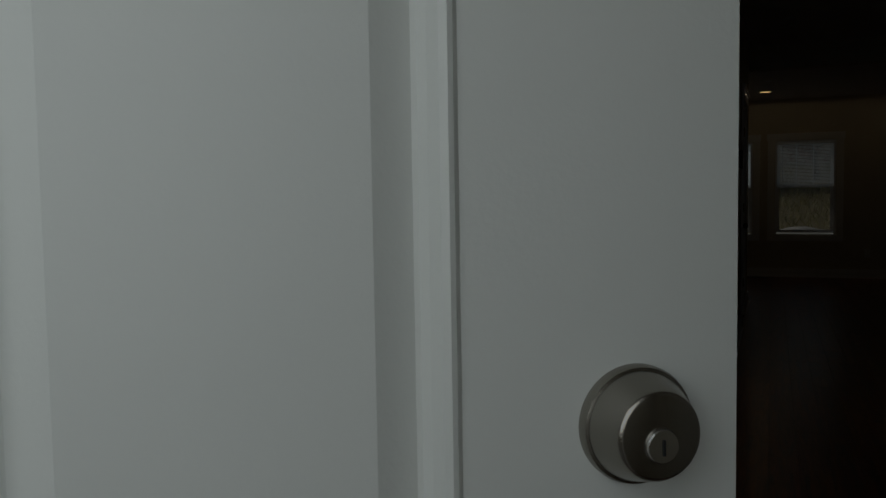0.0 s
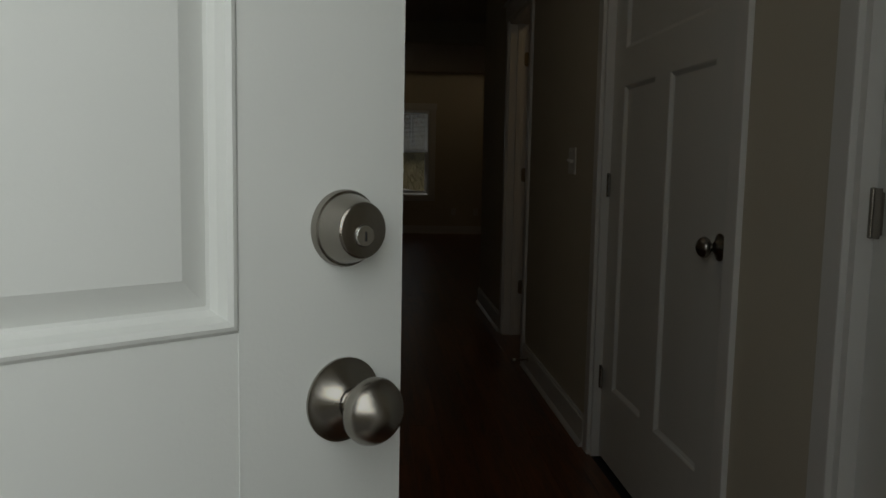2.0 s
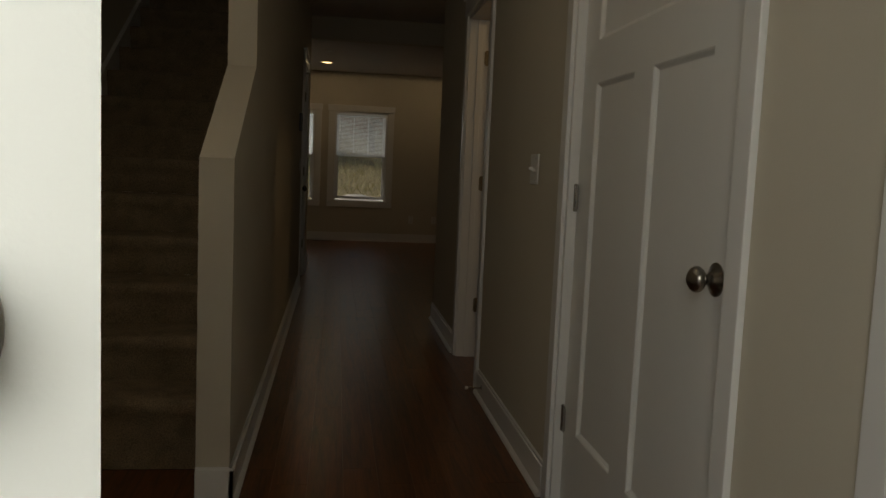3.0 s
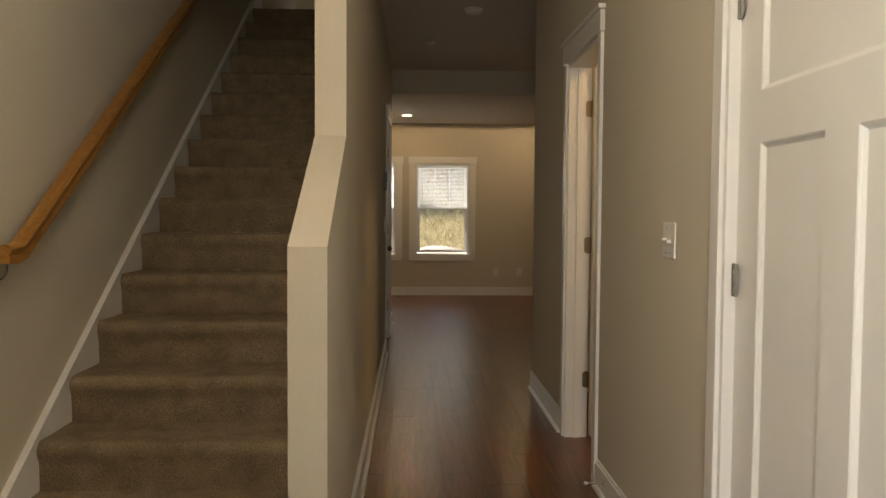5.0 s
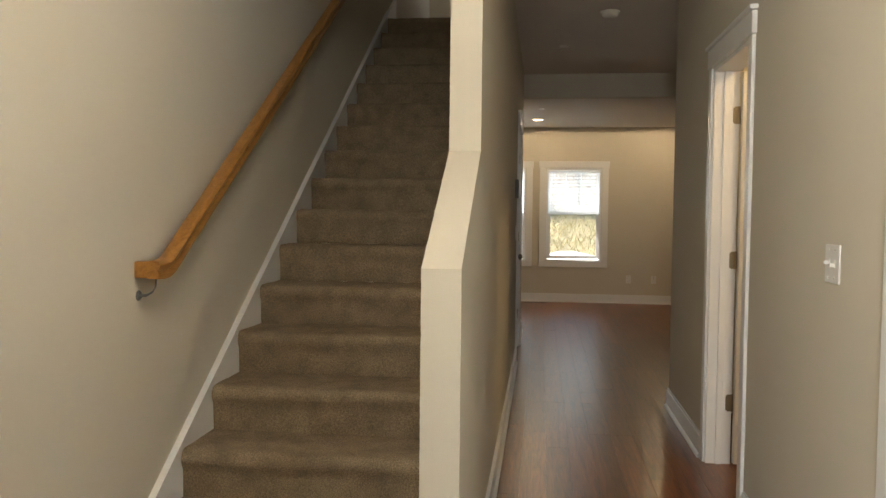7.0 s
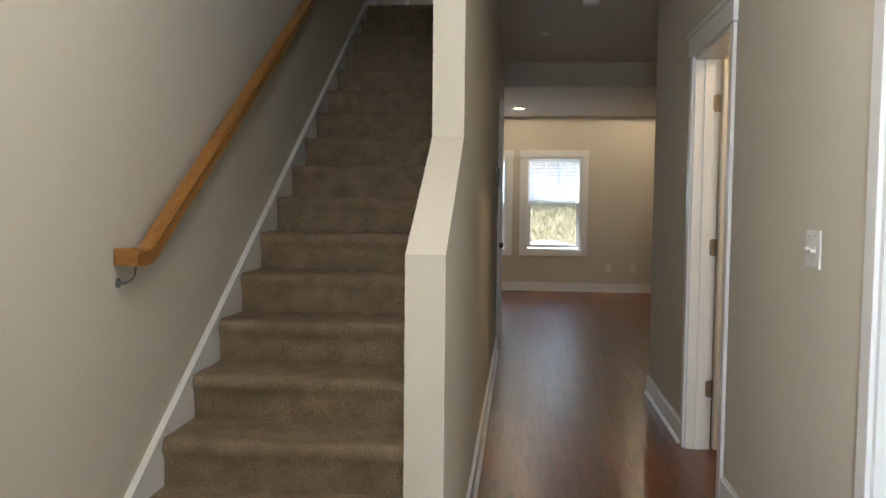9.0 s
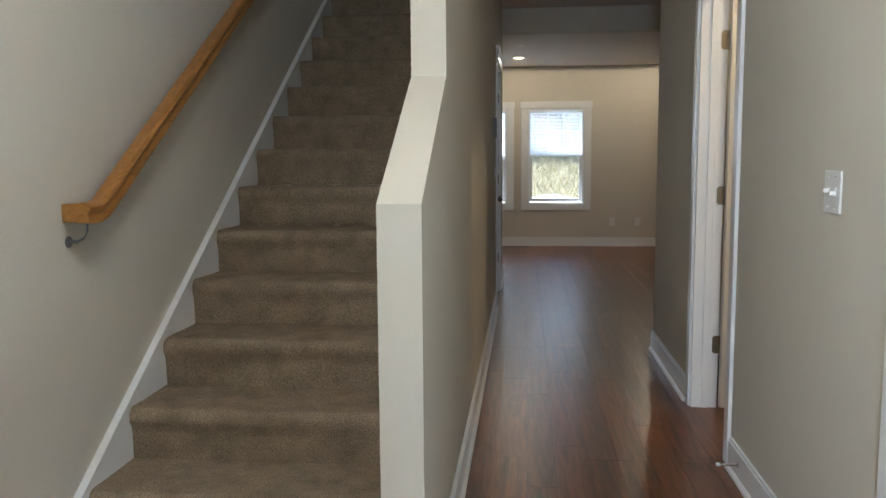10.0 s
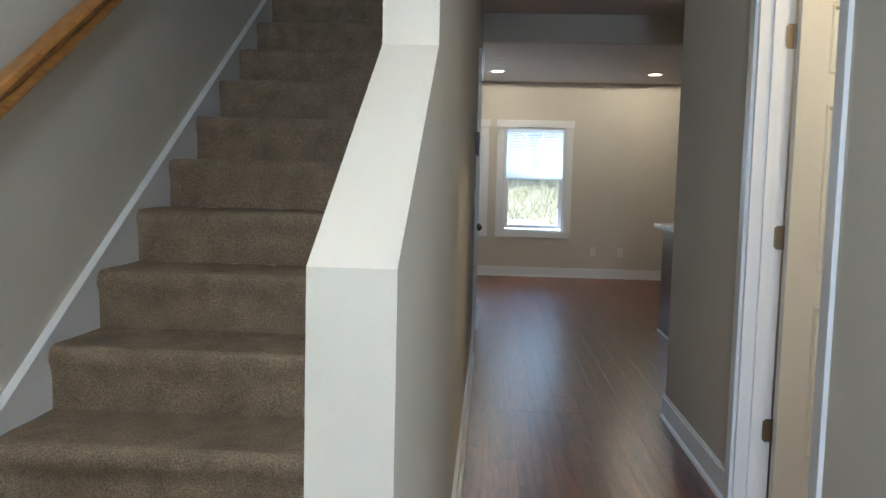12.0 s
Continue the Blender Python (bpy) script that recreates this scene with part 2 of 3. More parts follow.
# partition between stairs and hall: low end, slope, then full height
end_z, up_z, up_y = 1.147, 1.512, 0.628
pw = prism([(0, 0), (0, end_z), (up_y, up_z), (up_y, TOP), (4.83, TOP), (4.83, 0)], -0.11, 0.0)
structure("wall_partition", pw, WALL, "beige drywall stair partition with low sloping end", "wall")
structure("wall_partition_rear", boxes((-0.11, 0, 4.83, 5.64, DH, TOP), (-0.11, 0, 5.64, BEAM + 0.1, 0, TOP)), WALL,
          "beige drywall around the under-stair closet door", "wall")
structure("wall_left", box(SX - WT, SX, FY, 8.0, 0, TOP), WALL, "beige painted drywall stair wall", "wall")
structure("wall_stair_back", boxes((SX, -0.11, 6.9, 7.0, 2.9, TOP), (LX, -0.11, BEAM, BEAM + 0.1, 0, 2.9)), WALL, "beige wall at the head of the stairs", "wall")
# front wall with the entrance
DOOR_L, DOOR_R = -0.50, 0.44
structure("wall_front", boxes((SX, DOOR_L - 0.03, FY - 0.16, FY, 0, TOP), (DOOR_L - 0.03, DOOR_R + 0.03, FY - 0.16, FY, 2.1, TOP),
          (DOOR_R + 0.03, WX + WT, FY - 0.16, FY, 0, TOP)), WALL, "beige painted front wall with entrance doorway", "wall")
# closing walls of kitchen, side room, closets, living room
structure("wall_kitchen_front", box(WX + WT, RX, CY - WT, CY, 0, HC), WALL, "beige kitchen wall", "wall")
structure("wall_kitchen_side", box(RX, RX + WT, CY - WT, BY, 0, HC), WALL, "beige kitchen and living room side wall", "wall")
structure("wall_living_side", box(LX - WT, LX, BEAM, BY, 0, HC), WALL, "beige living room side wall", "wall")
structure("wall_side_room", boxes((WX + WT, 3.0, 0.5, 0.6, 0, 2.6), (3.0, 3.1, 0.5, CY - WT, 0, 2.6)), WALL, "beige side room walls", "wall")
structure("wall_closet", boxes((1.9, 2.0, FY, 0.5, 0, 2.6), (WX + WT, 1.9, -1.5, -1.4, 0, 2.6), (WX + WT, 1.9, FY - 0.1, FY, 0, 2.6)), WALL, "beige closet walls", "wall")
W1 = (0.275, 1.072, 0.606, 1.95)
W2 = (-0.825, -0.018, 0.606, 1.95)
structure("wall_back", boxes(
    (LX, RX, BY, BY + 0.16, 0, W1[2]), (LX, RX, BY, BY + 0.16, W1[3], HC), (LX, W2[0], BY, BY + 0.16, W1[2], W1[3]),
    (W2[1], W1[0], BY, BY + 0.16, W1[2], W1[3]), (W1[1], RX, BY, BY + 0.16, W1[2], W1[3])), WALL,
    "beige painted back wall with two windows", "wall")

# ceilings
structure("ceiling_hall", boxes((-0.0, RX, -0.0, BEAM, HC, HC + 0.1), (SX, WX + WT, FY - 0.16, 0.0, HC, HC + 0.1)), CEIL, "off-white hall and kitchen ceiling", "ceiling")
structure("ceiling_living", box(LX, RX, BEAM + 0.12, BY, LC, LC + 0.1), CEIL, "off-white lower living room ceiling", "ceiling")
structure("beam", box(0, RX, BEAM, BEAM + 0.12, LC, HC), WALL, "beige dropped beam face across the ceiling", "beam")
structure("ceiling_stairs", box(SX - WT, 0, -0.2, 8.0, TOP, TOP + 0.1), CEIL, "off-white stairwell ceiling", "ceiling")
structure("wall_stair_front", box(SX, -0.0, -0.12, -0.0, HC + 0.1, TOP), WALL, "beige wall above the foot of the stairs", "wall")
structure("ceiling_side_room", boxes((WX + WT, 3.1, 0.5, CY - WT, 2.6, 2.7), (WX + WT, 2.0, FY - 0.1, 0.5, 2.6, 2.7)), CEIL, "off-white side room ceiling", "ceiling")
structure("floor_upper", box(SX, -0.11, 4.62, 6.9, 2.72, 2.87), CARPET, "beige carpeted upper landing", "floor")


# ---------------------------------------------------------------- trim
def baseboard(name, x0, x1, y0, y1, out):
    """Board with a shoe moulding; out names the side that faces the room."""
    h, t, s = 0.125, 0.014, 0.014
    ax, sign = out[1], 1 if out[0] == "+" else -1
    if ax == "x":
        xs = sorted((x0, x0 + sign * t))
        bm = boxes((xs[0], xs[1], y0, y1, 0, h - 0.012))
        xs2 = sorted((x0, x0 + sign * t * 0.6))
        bx(bm, xs2[0], xs2[1], y0, y1, h - 0.012, h)
        a, b = x0 + sign * t, x0 + sign * (t + s)
        p = [(a, 0), (b, 0), (b - sign * 0.002, 0.010), (a + sign * 0.004, 0.018), (a, 0.02)]
        v0 = [bm.verts.new((x, y0, z)) for x, z in p]
        v1 = [bm.verts.new((x, y1, z)) for x, z in p]
    else:
        ys = sorted((y0, y0 + sign * t))
        bm = boxes((x0, x1, ys[0], ys[1], 0, h - 0.012))
        ys2 = sorted((y0, y0 + sign * t * 0.6))
        bx(bm, x0, x1, ys2[0], ys2[1], h - 0.012, h)
        a, b = y0 + sign * t, y0 + sign * (t + s)
        p = [(a, 0), (b, 0), (b - sign * 0.002, 0.010), (a + sign * 0.004, 0.018), (a, 0.02)]
        v0 = [bm.verts.new((x0, y, z)) for y, z in p]
        v1 = [bm.verts.new((x1, y, z)) for y, z in p]
    n = len(v0)
    for i in range(n):
        j = (i + 1) % n
        bm.faces.new((v0[i], v0[j], v1[j], v1[i]))
    bm.faces.new(v0)
    bm.faces.new(v1[::-1])
    bmesh.ops.recalc_face_normals(bm, faces=bm.faces[:])
    structure(name, bm, TRIM, "white painted baseboard with shoe moulding", "baseboard")


CW = 0.066
baseboard("baseboard", WX, WX, D2[1] + CW + 0.02, D1[0] - CW - 0.01, "-x")
baseboard("baseboard", WX, WX, D1[1] + CW + 0.01, CY + 0.014, "-x")
baseboard("baseboard", WX, WX, D3[1] + CW + 0.01, D2[0] - CW - 0.02, "-x")
baseboard("baseboard", 0.0, 0.0, -0.014, 4.83 - CW - 0.01, "+x")
baseboard("baseboard", 0.0, 0.0, 5.64 + CW + 0.01, BEAM + 0.1, "+x")
baseboard("baseboard", -0.11, 0.014, 0, 0, "-y")
baseboard("baseboard", LX, RX, BY, BY, "-y")
baseboard("baseboard", SX, SX, FY, 0.0, "+x")


def casing(name, x, y0, y1, out, cap=True):
    """Flat casing round a doorway in a wall at x, with the jamb lining behind it."""
    t = 0.016 * out
    xs = sorted((x, x + t))
    root = thing(name, Matrix(), "white painted door casing with wider head board", "door frame", "", "structure")
    for a, b in ((y0 - CW, y0 - 0.004), (y1 + 0.004, y1 + CW)):
        part("casing_leg", box(xs[0], xs[1], a, b, 0, DH + 0.004, 0.003), TRIM, root)
    xs2 = sorted((x, x + 0.022 * out))
    part("casing_head", box(xs2[0], xs2[1], y0 - CW - 0.012, y1 + CW + 0.012, DH + 0.006, DH + 0.10, 0.003), TRIM, root)
    xs3 = sorted((x, x + 0.034 * out))
    part("head_cap", box(xs3[0], xs3[1], y0 - CW - 0.026, y1 + CW + 0.026, DH + 0.102, DH + 0.122, 0.003), TRIM, root)
    xj = sorted((x + 0.003 * out, x - (WT + 0.003) * out))
    part("jamb", box(xj[0], xj[1], y0 - 0.003, y0 + 0.016, 0, DH - 0.017), TRIM, root)
    part("jamb", box(xj[0], xj[1], y1 - 0.016, y1 + 0.003, 0, DH - 0.017), TRIM, root)
    part("head_jamb", box(xj[0], xj[1], y0 - 0.003, y1 + 0.003, DH - 0.016, DH + 0.003), TRIM, root)
    return root


frame_1 = casing("door_frame_1", WX, *D1, -1)
frame_2 = casing("door_frame_2", WX, *D2, -1)
frame_3 = casing("door_frame_3", WX, *D3, -1)
frame_4 = casing("door_frame_4", 0.0, 4.83, 5.64, 1)
# stop beads on the open doorway's jamb
for yy in (D1[0] + 0.016, D1[1] - 0.028):
    part("door_stop", box(WX + 0.045, WX + 0.075, yy, yy + 0.012, 0, DH - 0.017, 0.002), TRIM, frame_1)


# ---------------------------------------------------------------- doors
def cells(w, h, panels):
    us = sorted({0.0, w, *[p[0] for p in panels], *[p[1] for p in panels]})
    vs = sorted({0.0, h, *[p[2] for p in panels], *[p[3] for p in panels]})
    for a, b in zip(us, us[1:]):
        for c, d in zip(vs, vs[1:]):
            cu, cv = (a + b) / 2, (c + d) / 2
            if not any(p[0] < cu < p[1] and p[2] < cv < p[3] for p in panels):
                yield a, b, c, d


def frustum_ring(bm, o, i, zo, zi, ax=0):
    """Four sloping faces between an outer and an inner rectangle."""
    (a, b, c, d), (e, f, g, h) = o, i
    v = [bm.verts.new((u, zo, w)) for u, w in ((a, c), (b, c), (b, d), (a, d))]
    x = [bm.verts.new((u, zi, w)) for u, w in ((e, g), (f, g), (f, h), (e, h))]
    for k in range(4):
        j = (k + 1) % 4
        bm.faces.new((v[k], v[j], x[j], x[k]))
    return x


def panel_door(name, m, w, h, t, panels, material, raised, label, kind=""):
    """Door leaf in its own frame: u from the hinge, y = 0 the shown face (looking to -y), z up."""
    root = thing(name, m, label, "door", "", kind)
    # the joined slab: stiles and rails welded, so that no seams show
    bm = bmesh.new()
    for a, b, c, d in cells(w, h, panels):
        bx(bm, a, b, 0, t, c, d)
    bmesh.ops.remove_doubles(bm, verts=bm.verts[:], dist=1e-5)
    seen = {}
    for f in bm.faces[:]:
        seen.setdefault(tuple(sorted(tuple(round(c, 5) for c in v.co) for v in f.verts)), []).append(f)
    for fs in seen.values():
        if len(fs) > 1:
            bmesh.ops.delete(bm, geom=fs, context="FACES_ONLY")
    part("slab", bm, material, root)
    for a, b, c, d in panels:
        for side in (0, 1):
            q = bmesh.new()
            s = (lambda y: y) if side == 0 else (lambda y: t - y)
            if raised:
                steps = [(0.0, 0.0), (0.003, -0.003), (0.006, -0.004), (0.010, -0.002), (0.014, 0.006), (0.018, 0.011), (0.021, 0.0115), (raised, 0.0025)]
            else:
                steps = [(0.0, 0.0), (0.005, 0.003), (0.007, 0.006), (0.014, 0.0115), (0.016, 0.012)]
            inner = None
            for (o0, y0), (o1, y1) in zip(steps, steps[1:]):
                inner = frustum_ring(q, (a + o0, b - o0, c + o0, d - o0), (a + o1, b - o1, c + o1, d - o1), s(y0), s(y1))
            q.faces.new(inner)
            bmesh.ops.remove_doubles(q, verts=q.verts[:], dist=1e-5)
            bmesh.ops.recalc_face_normals(q, faces=q.faces[:])
            part("panel", q, material, root)
    return root


def knob_set(parent, u, z, face=0.0, sign=-1, r=0.036, metal=None):
    """Rose, neck and ball; sign -1 stands out towards -y."""
    metal = metal or NICKEL
    m = Matrix.Translation((u, face, z)) @ Matrix.Rotation(radians(90 if sign < 0 else -90), 4, "X")
    k = part("knob", lathe([(0.0, 0.0655), (0.004, 0.0648), (0.014, 0.0605), (0.022, 0.055), (0.026, 0.050), (0.028, 0.044), (0.0272, 0.039), (0.023, 0.033), (0.017, 0.0295),
                            (0.012, 0.027), (0.0105, 0.024), (0.0105, 0.016), (0.013, 0.014)], m), metal, parent, "round brushed nickel knob", True)
    part("rose", lathe([(0.013, 0.0165), (0.015, 0.016), (0.017, 0.0135), (r * 0.92, 0.003), (r, 0.0025), (r, 0.0), (0, 0.0)], m), metal, k, "flared nickel rose", True)
    return k


def deadbolt(parent, u, z):
    m = Matrix.Translation((u, 0, z)) @ Matrix.Rotation(radians(90), 4, "X")
    d = part("deadbolt", lathe([(0.0, 0.0285), (0.0205, 0.0285), (0.0222, 0.0278), (0.0232, 0.0262), (0.0252, 0.020), (0.0285, 0.0105), (0.0295, 0.007), (0.031, 0.0065), (0.032, 0.004), (0.032, 0.0), (0, 0)], m),
             NICKEL, parent, "round brushed nickel deadbolt housing", True)
    c = part("key_cylinder", lathe([(0.0, 0.0312), (0.0082, 0.0312), (0.0088, 0.0305), (0.0092, 0.0285), (0, 0.0285)], m @ Matrix.Translation((0.0, -0.004, 0)), 28), STEEL, d, "bright steel key cylinder", True)
    part("keyway", box(u - 0.0006, u + 0.0008, -0.0318, -0.0313, z - 0.0085, z - 0.0005), BLACK, c, "dark key slot")


def hinge(parent, m, metal=None):
    """A butt hinge, 89 mm, its pin along z at the origin of m; leaves spread in x."""
    metal = metal or BRONZE
    h = part("hinge", lathe([(0, 0.046), (0.004, 0.045), (0.0055, 0.0435), (0.0055, -0.0435), (0.004, -0.045), (0, -0.046)], m, 14), metal, parent, "", True)
    lf = box(-0.032, -0.003, -0.001, 0.0015, -0.0445, 0.0445)
    bmesh.ops.bevel(lf, geom=[e for e in lf.edges if abs(e.verts[0].co.y - e.verts[1].co.y) > 0.001 and e.verts[0].co.x < -0.02], offset=0.007, segments=3, affect="EDGES")
    lf.transform(m)
    leaf = part("leaf", lf, metal, h)
    for zz in (-0.03, 0.0, 0.03):
        part("screw", lathe([(0, -0.0022), (0.0035, -0.0018), (0.004, -0.0008), (0.004, 0)], m @ pose(-0.02, -0.001, zz, 90, 0, 0) @ Matrix.Rotation(radians(180), 4, "X"), 10), BRONZE, leaf)
    return h


# entrance door, standing ajar: latch edge at (0.25, -2.37), seen from outside
TH = 0.64
EX, EY, FW = 0.25, -2.37, 0.914
hinge_at = (EX - FW * math.cos(TH), EY - FW * math.sin(TH))
pan = [(FW - 0.390, FW - 0.157, 0.999, 1.62), (0.157, 0.390, 0.999, 1.62), (FW - 0.390, FW - 0.157, 0.24, 0.83), (0.157, 0.390, 0.24, 0.83),
       (FW - 0.390, FW - 0.157, 1.73, 1.92), (0.157, 0.390, 1.73, 1.92)]
front = panel_door("front_door", pose(hinge_at[0], hinge_at[1], 0.012, 0, 0, math.degrees(TH)), FW, 2.03, 0.044, pan, FRONT, 0.043,
                   "white six-panel front door standing ajar with nickel lock")
deadbolt(front, FW - 0.062, 1.075)
knob_set(front, FW - 0.062, 0.930)
knob_set(front, FW - 0.062, 0.930, 0.044, 1)
for uu in (FW - 0.157, 0.157):
    part("stile_seam", box(uu - 0.0008, uu + 0.0008, -0.0007, 0.001, 0.83, 0.999), FRONT, front)
part("latch_plate", box(FW - 0.0005, FW + 0.0012, 0.010, 0.035, 0.90, 0.957), NICKEL, front, "nickel latch plate in the door edge")
part("latch_plate", box(FW - 0.0005, FW + 0.0012, 0.010, 0.035, 1.04, 1.10), NICKEL, front, "nickel latch plate in the door edge")
for zz in (0.31, 1.055, 1.80):
    hinge(front, pose(-0.006, 0.05, zz), NICKEL)
# its frame and threshold
fr = thing("door_frame_5", Matrix(), "white painted entrance door frame", "door frame", "", "structure")
part("jamb", box(DOOR_L - 0.03, DOOR_L, FY - 0.163, FY + 0.003, 0, 2.07), TRIM, fr)
part("jamb", box(DOOR_R, DOOR_R + 0.03, FY - 0.163, FY + 0.003, 0, 2.07), TRIM, fr)
part("head_jamb", box(DOOR_L - 0.03, DOOR_R + 0.03, FY - 0.163, FY + 0.003, 2.07, 2.1), TRIM, fr)
for a, b in ((DOOR_L - 0.09, DOOR_L - 0.004), (DOOR_R + 0.004, DOOR_R + 0.09)):
    part("casing_leg", box(a, b, FY, FY + 0.016, 0, 2.08, 0.003), TRIM, fr)
part("threshold", box(DOOR_L, DOOR_R, FY - 0.16, FY, -0.005, 0.011, 0.003), NICKEL, fr, "metal threshold")

# closet doors in the hall wall: three flat panels, one wide on top of two tall ones
def closet(name, y_hinge, y_latch, label):
    w = abs(y_hinge - y_latch) - 0.038
    a, b, c, d = w * 0.12, w * 0.412, w * 0.531, w * 0.838
    pn = [(a, d, 1.545, 1.90), (a, b, 0.29, 1.415), (c, d, 0.29, 1.415)]
    # u runs from the hinge towards the latch, that is towards -y; shown face looks to -x
    m = Matrix.Translation((WX + 0.028, y_hinge - 0.019, 0.012)) @ Matrix.Rotation(radians(-90), 4, "Z")
    d = panel_door(name, m, w, 2.015, 0.035, pn, DOORW, 0, label)
    knob_set(d, w - 0.092, 0.925)
    for zz in (0.312, 1.055, 1.798):
        hinge(d, pose(0.0, -0.007, zz) @ Matrix.Rotation(radians(180), 4, "Z"), NICKEL)
    return d


closet("closet_door", D2[1], D2[0], "white three-panel closet door, closed, with nickel knob")
closet("closet_door", D3[1], D3[0], "white three-panel closet door, closed, beside the entrance")

# side room door, swung fully into the room
w1 = D1[1] - D1[0] - 0.035
pn1 = [(0.11, w1 / 2 - 0.05, 0.22, 0.80), (w1 / 2 + 0.05, w1 - 0.11, 0.22, 0.80), (0.11, w1 / 2 - 0.05, 0.93, 1.55), (w1 / 2 + 0.05, w1 - 0.11, 0.93, 1.55),
       (0.11, w1 / 2 - 0.05, 1.66, 1.91), (w1 / 2 + 0.05, w1 - 0.11, 1.66, 1.91)]
side_door = panel_door("side_room_door", pose(WX + WT + 0.012, D1[1] - 0.055, 0.012, 0, 0, 4), w1, 2.015, 0.035, pn1, DOORW, 0.035,
                       "white six-panel side room door standing wide open")
knob_set(side_door, w1 - 0.062, 0.925)
for zz in (0.312, 1.055, 1.798):
    hinge(side_door, pose(-0.006, 0.034, zz) @ Matrix.Rotation(radians(-4), 4, "Z"), BRONZE)

# under-stair closet door in the partition
w4 = 0.77
d4 = panel_door("under_stair_door", Matrix.Translation((-0.012, 4.85, 0.012)) @ Matrix.Rotation(radians(90), 4, "Z"), w4, 2.015, 0.035,
                [(0.115, w4 - 0.115, 1.57, 1.90), (0.115, w4 / 2 - 0.06, 0.29, 1.43), (w4 / 2 + 0.06, w4 - 0.115, 0.29, 1.43)], DOORW, 0,
                "white three-panel under-stair closet door, closed")
knob_set(d4, 0.062, 0.90)
for zz in (0.312, 1.055, 1.798):
    hinge(d4, pose(w4 + 0.002, -0.005, zz) @ Matrix.Rotation(radians(180), 4, "Z"), BRONZE)


# ---------------------------------------------------------------- stairs
RISE, RUN, Y0, Z0 = 0.174, 0.270, 0.02, 0.0885
stairs = thing("staircase", Matrix(), "straight staircase with beige carpeted steps and rounded nosings", "stairs", "", "structure")


def step(k):
    """One carpeted step: riser and tread with a soft rounded nosing."""
    z = Z0 + RISE * k
    zb = 0.0 if k == 1 else z - RISE
    y = Y0 + RUN * k
    yb = y + RUN + 0.03
    r = 0.030
    prof = [(y + 0.016, zb), (y + 0.015, z - 0.09), (y + 0.012, z - 0.07), (y + 0.005, z - 0.055)]
    for a in range(0, 91, 15):
        prof.append((y + r - r * math.cos(radians(a)), z - r + r * math.sin(radians(a)) - (0.012 if a == 0 else 0)))
    prof += [(y + 0.10, z + 0.001), (y + 0.18, z - 0.001), (yb, z - 0.001)]
    bm = bmesh.new()
    nx = 72
    x0, x1 = SX + 0.021, -0.111
    rows = []
    for i in range(nx + 1):
        x = x0 + (x1 - x0) * i / nx
        row = []
        for j, (yy, zz) in enumerate(prof):
            d = noise.noise(Vector((x * 22, yy * 22 + k * 3.1, zz * 22))) * 0.0035 + noise.noise(Vector((x * 60, yy * 60, zz * 60 + k))) * 0.002
            row.append(bm.verts.new((x, yy + (d if j < 8 else 0), zz + (d if j >= 6 else 0))))
        rows.append(row)
    for a, b in zip(rows, rows[1:]):
        for j in range(len(prof) - 1):
            bm.faces.new((a[j], b[j], b[j + 1], a[j + 1]))
    # closed sides and back
    for row, flip in ((rows[0], False), (rows[-1], True)):
        e = bm.verts.new((row[0].co.x, yb, zb))
        bm.faces.new([*row, e] if not flip else [*row, e][::-1])
    bmesh.ops.recalc_face_normals(bm, faces=bm.faces[:])
    part("step", bm, CARPET, stairs, "", True)


for k in range(1, 17):
    step(k)


def slope_z(y):
    return Z0 + RISE * (y - Y0) / RUN


structure("skirt_board", prism([(-0.02, 0), (-0.02, slope_z(-0.02) + 0.012), (4.4, slope_z(4.4) + 0.012), (4.75, slope_z(4.75)), (4.75, 2.3), (0.9, 0)], SX, SX + 0.02), TRIM,
          "white painted stair skirt board along the wall", "trim")
structure("skirt_cap", prism([(-0.03, slope_z(-0.03) + 0.012), (-0.03, slope_z(-0.03) + 0.030), (4.4, slope_z(4.4) + 0.030), (4.4, slope_z(4.4) + 0.012)], SX, SX + 0.026), TRIM,
          "white cap strip on the skirt board", "trim")

# handrail: moulded oak on brackets, short level end
rail = thing("handrail", Matrix.Translation((SX, 0.17, 1.05)), "golden oak handrail on metal wall brackets", "handrail")
prof = [(-0.020, -0.030), (0.020, -0.030), (0.022, -0.012), (0.016, -0.002), (0.026, 0.008), (0.028, 0.020), (0.020, 0.030), (0.0, 0.034), (-0.020, 0.030), (-0.028, 0.020), (-0.026, 0.008), (-0.016, -0.002), (-0.022, -0.012)]
line = [(0.27, 1.105), (0.31, 1.105), (0.345, 1.107), (0.375, 1.117), (0.41, 1.139)]
SL = 0.648
yy = 0.41
while yy < 4.6:
    yy += 0.25
    line.append((yy, 1.087 + SL * (yy - 0.33)))
bm = bmesh.new()
RAILX = SX + 0.065
prev = None
for i, (y, z) in enumerate(line):
    a, b = line[max(0, i - 1)], line[min(len(line) - 1, i + 1)]
    dy, dz = b[0] - a[0], b[1] - a[1]
    n = math.hypot(dy, dz)
    ny, nz = -dz / n, dy / n
    s = 0.93 if i == 0 else 1.0
    ring = [bm.verts.new((RAILX + px * s, y - 0.17 + pz * ny * s, z - 1.05 + pz * nz * s)) for px, pz in prof]
    for v in ring:
        v.co.x -= SX
    if prev:
        for j in range(len(prof)):
            q = (j + 1) % len(prof)
            bm.faces.new((prev[j], prev[q], ring[q], ring[j]))
    else:
        bm.faces.new(ring[::-1])
    prev = ring
bm.faces.new(prev)
bmesh.ops.recalc_face_normals(bm, faces=bm.faces[:])
part("rail", bm, OAK, rail, "", True)
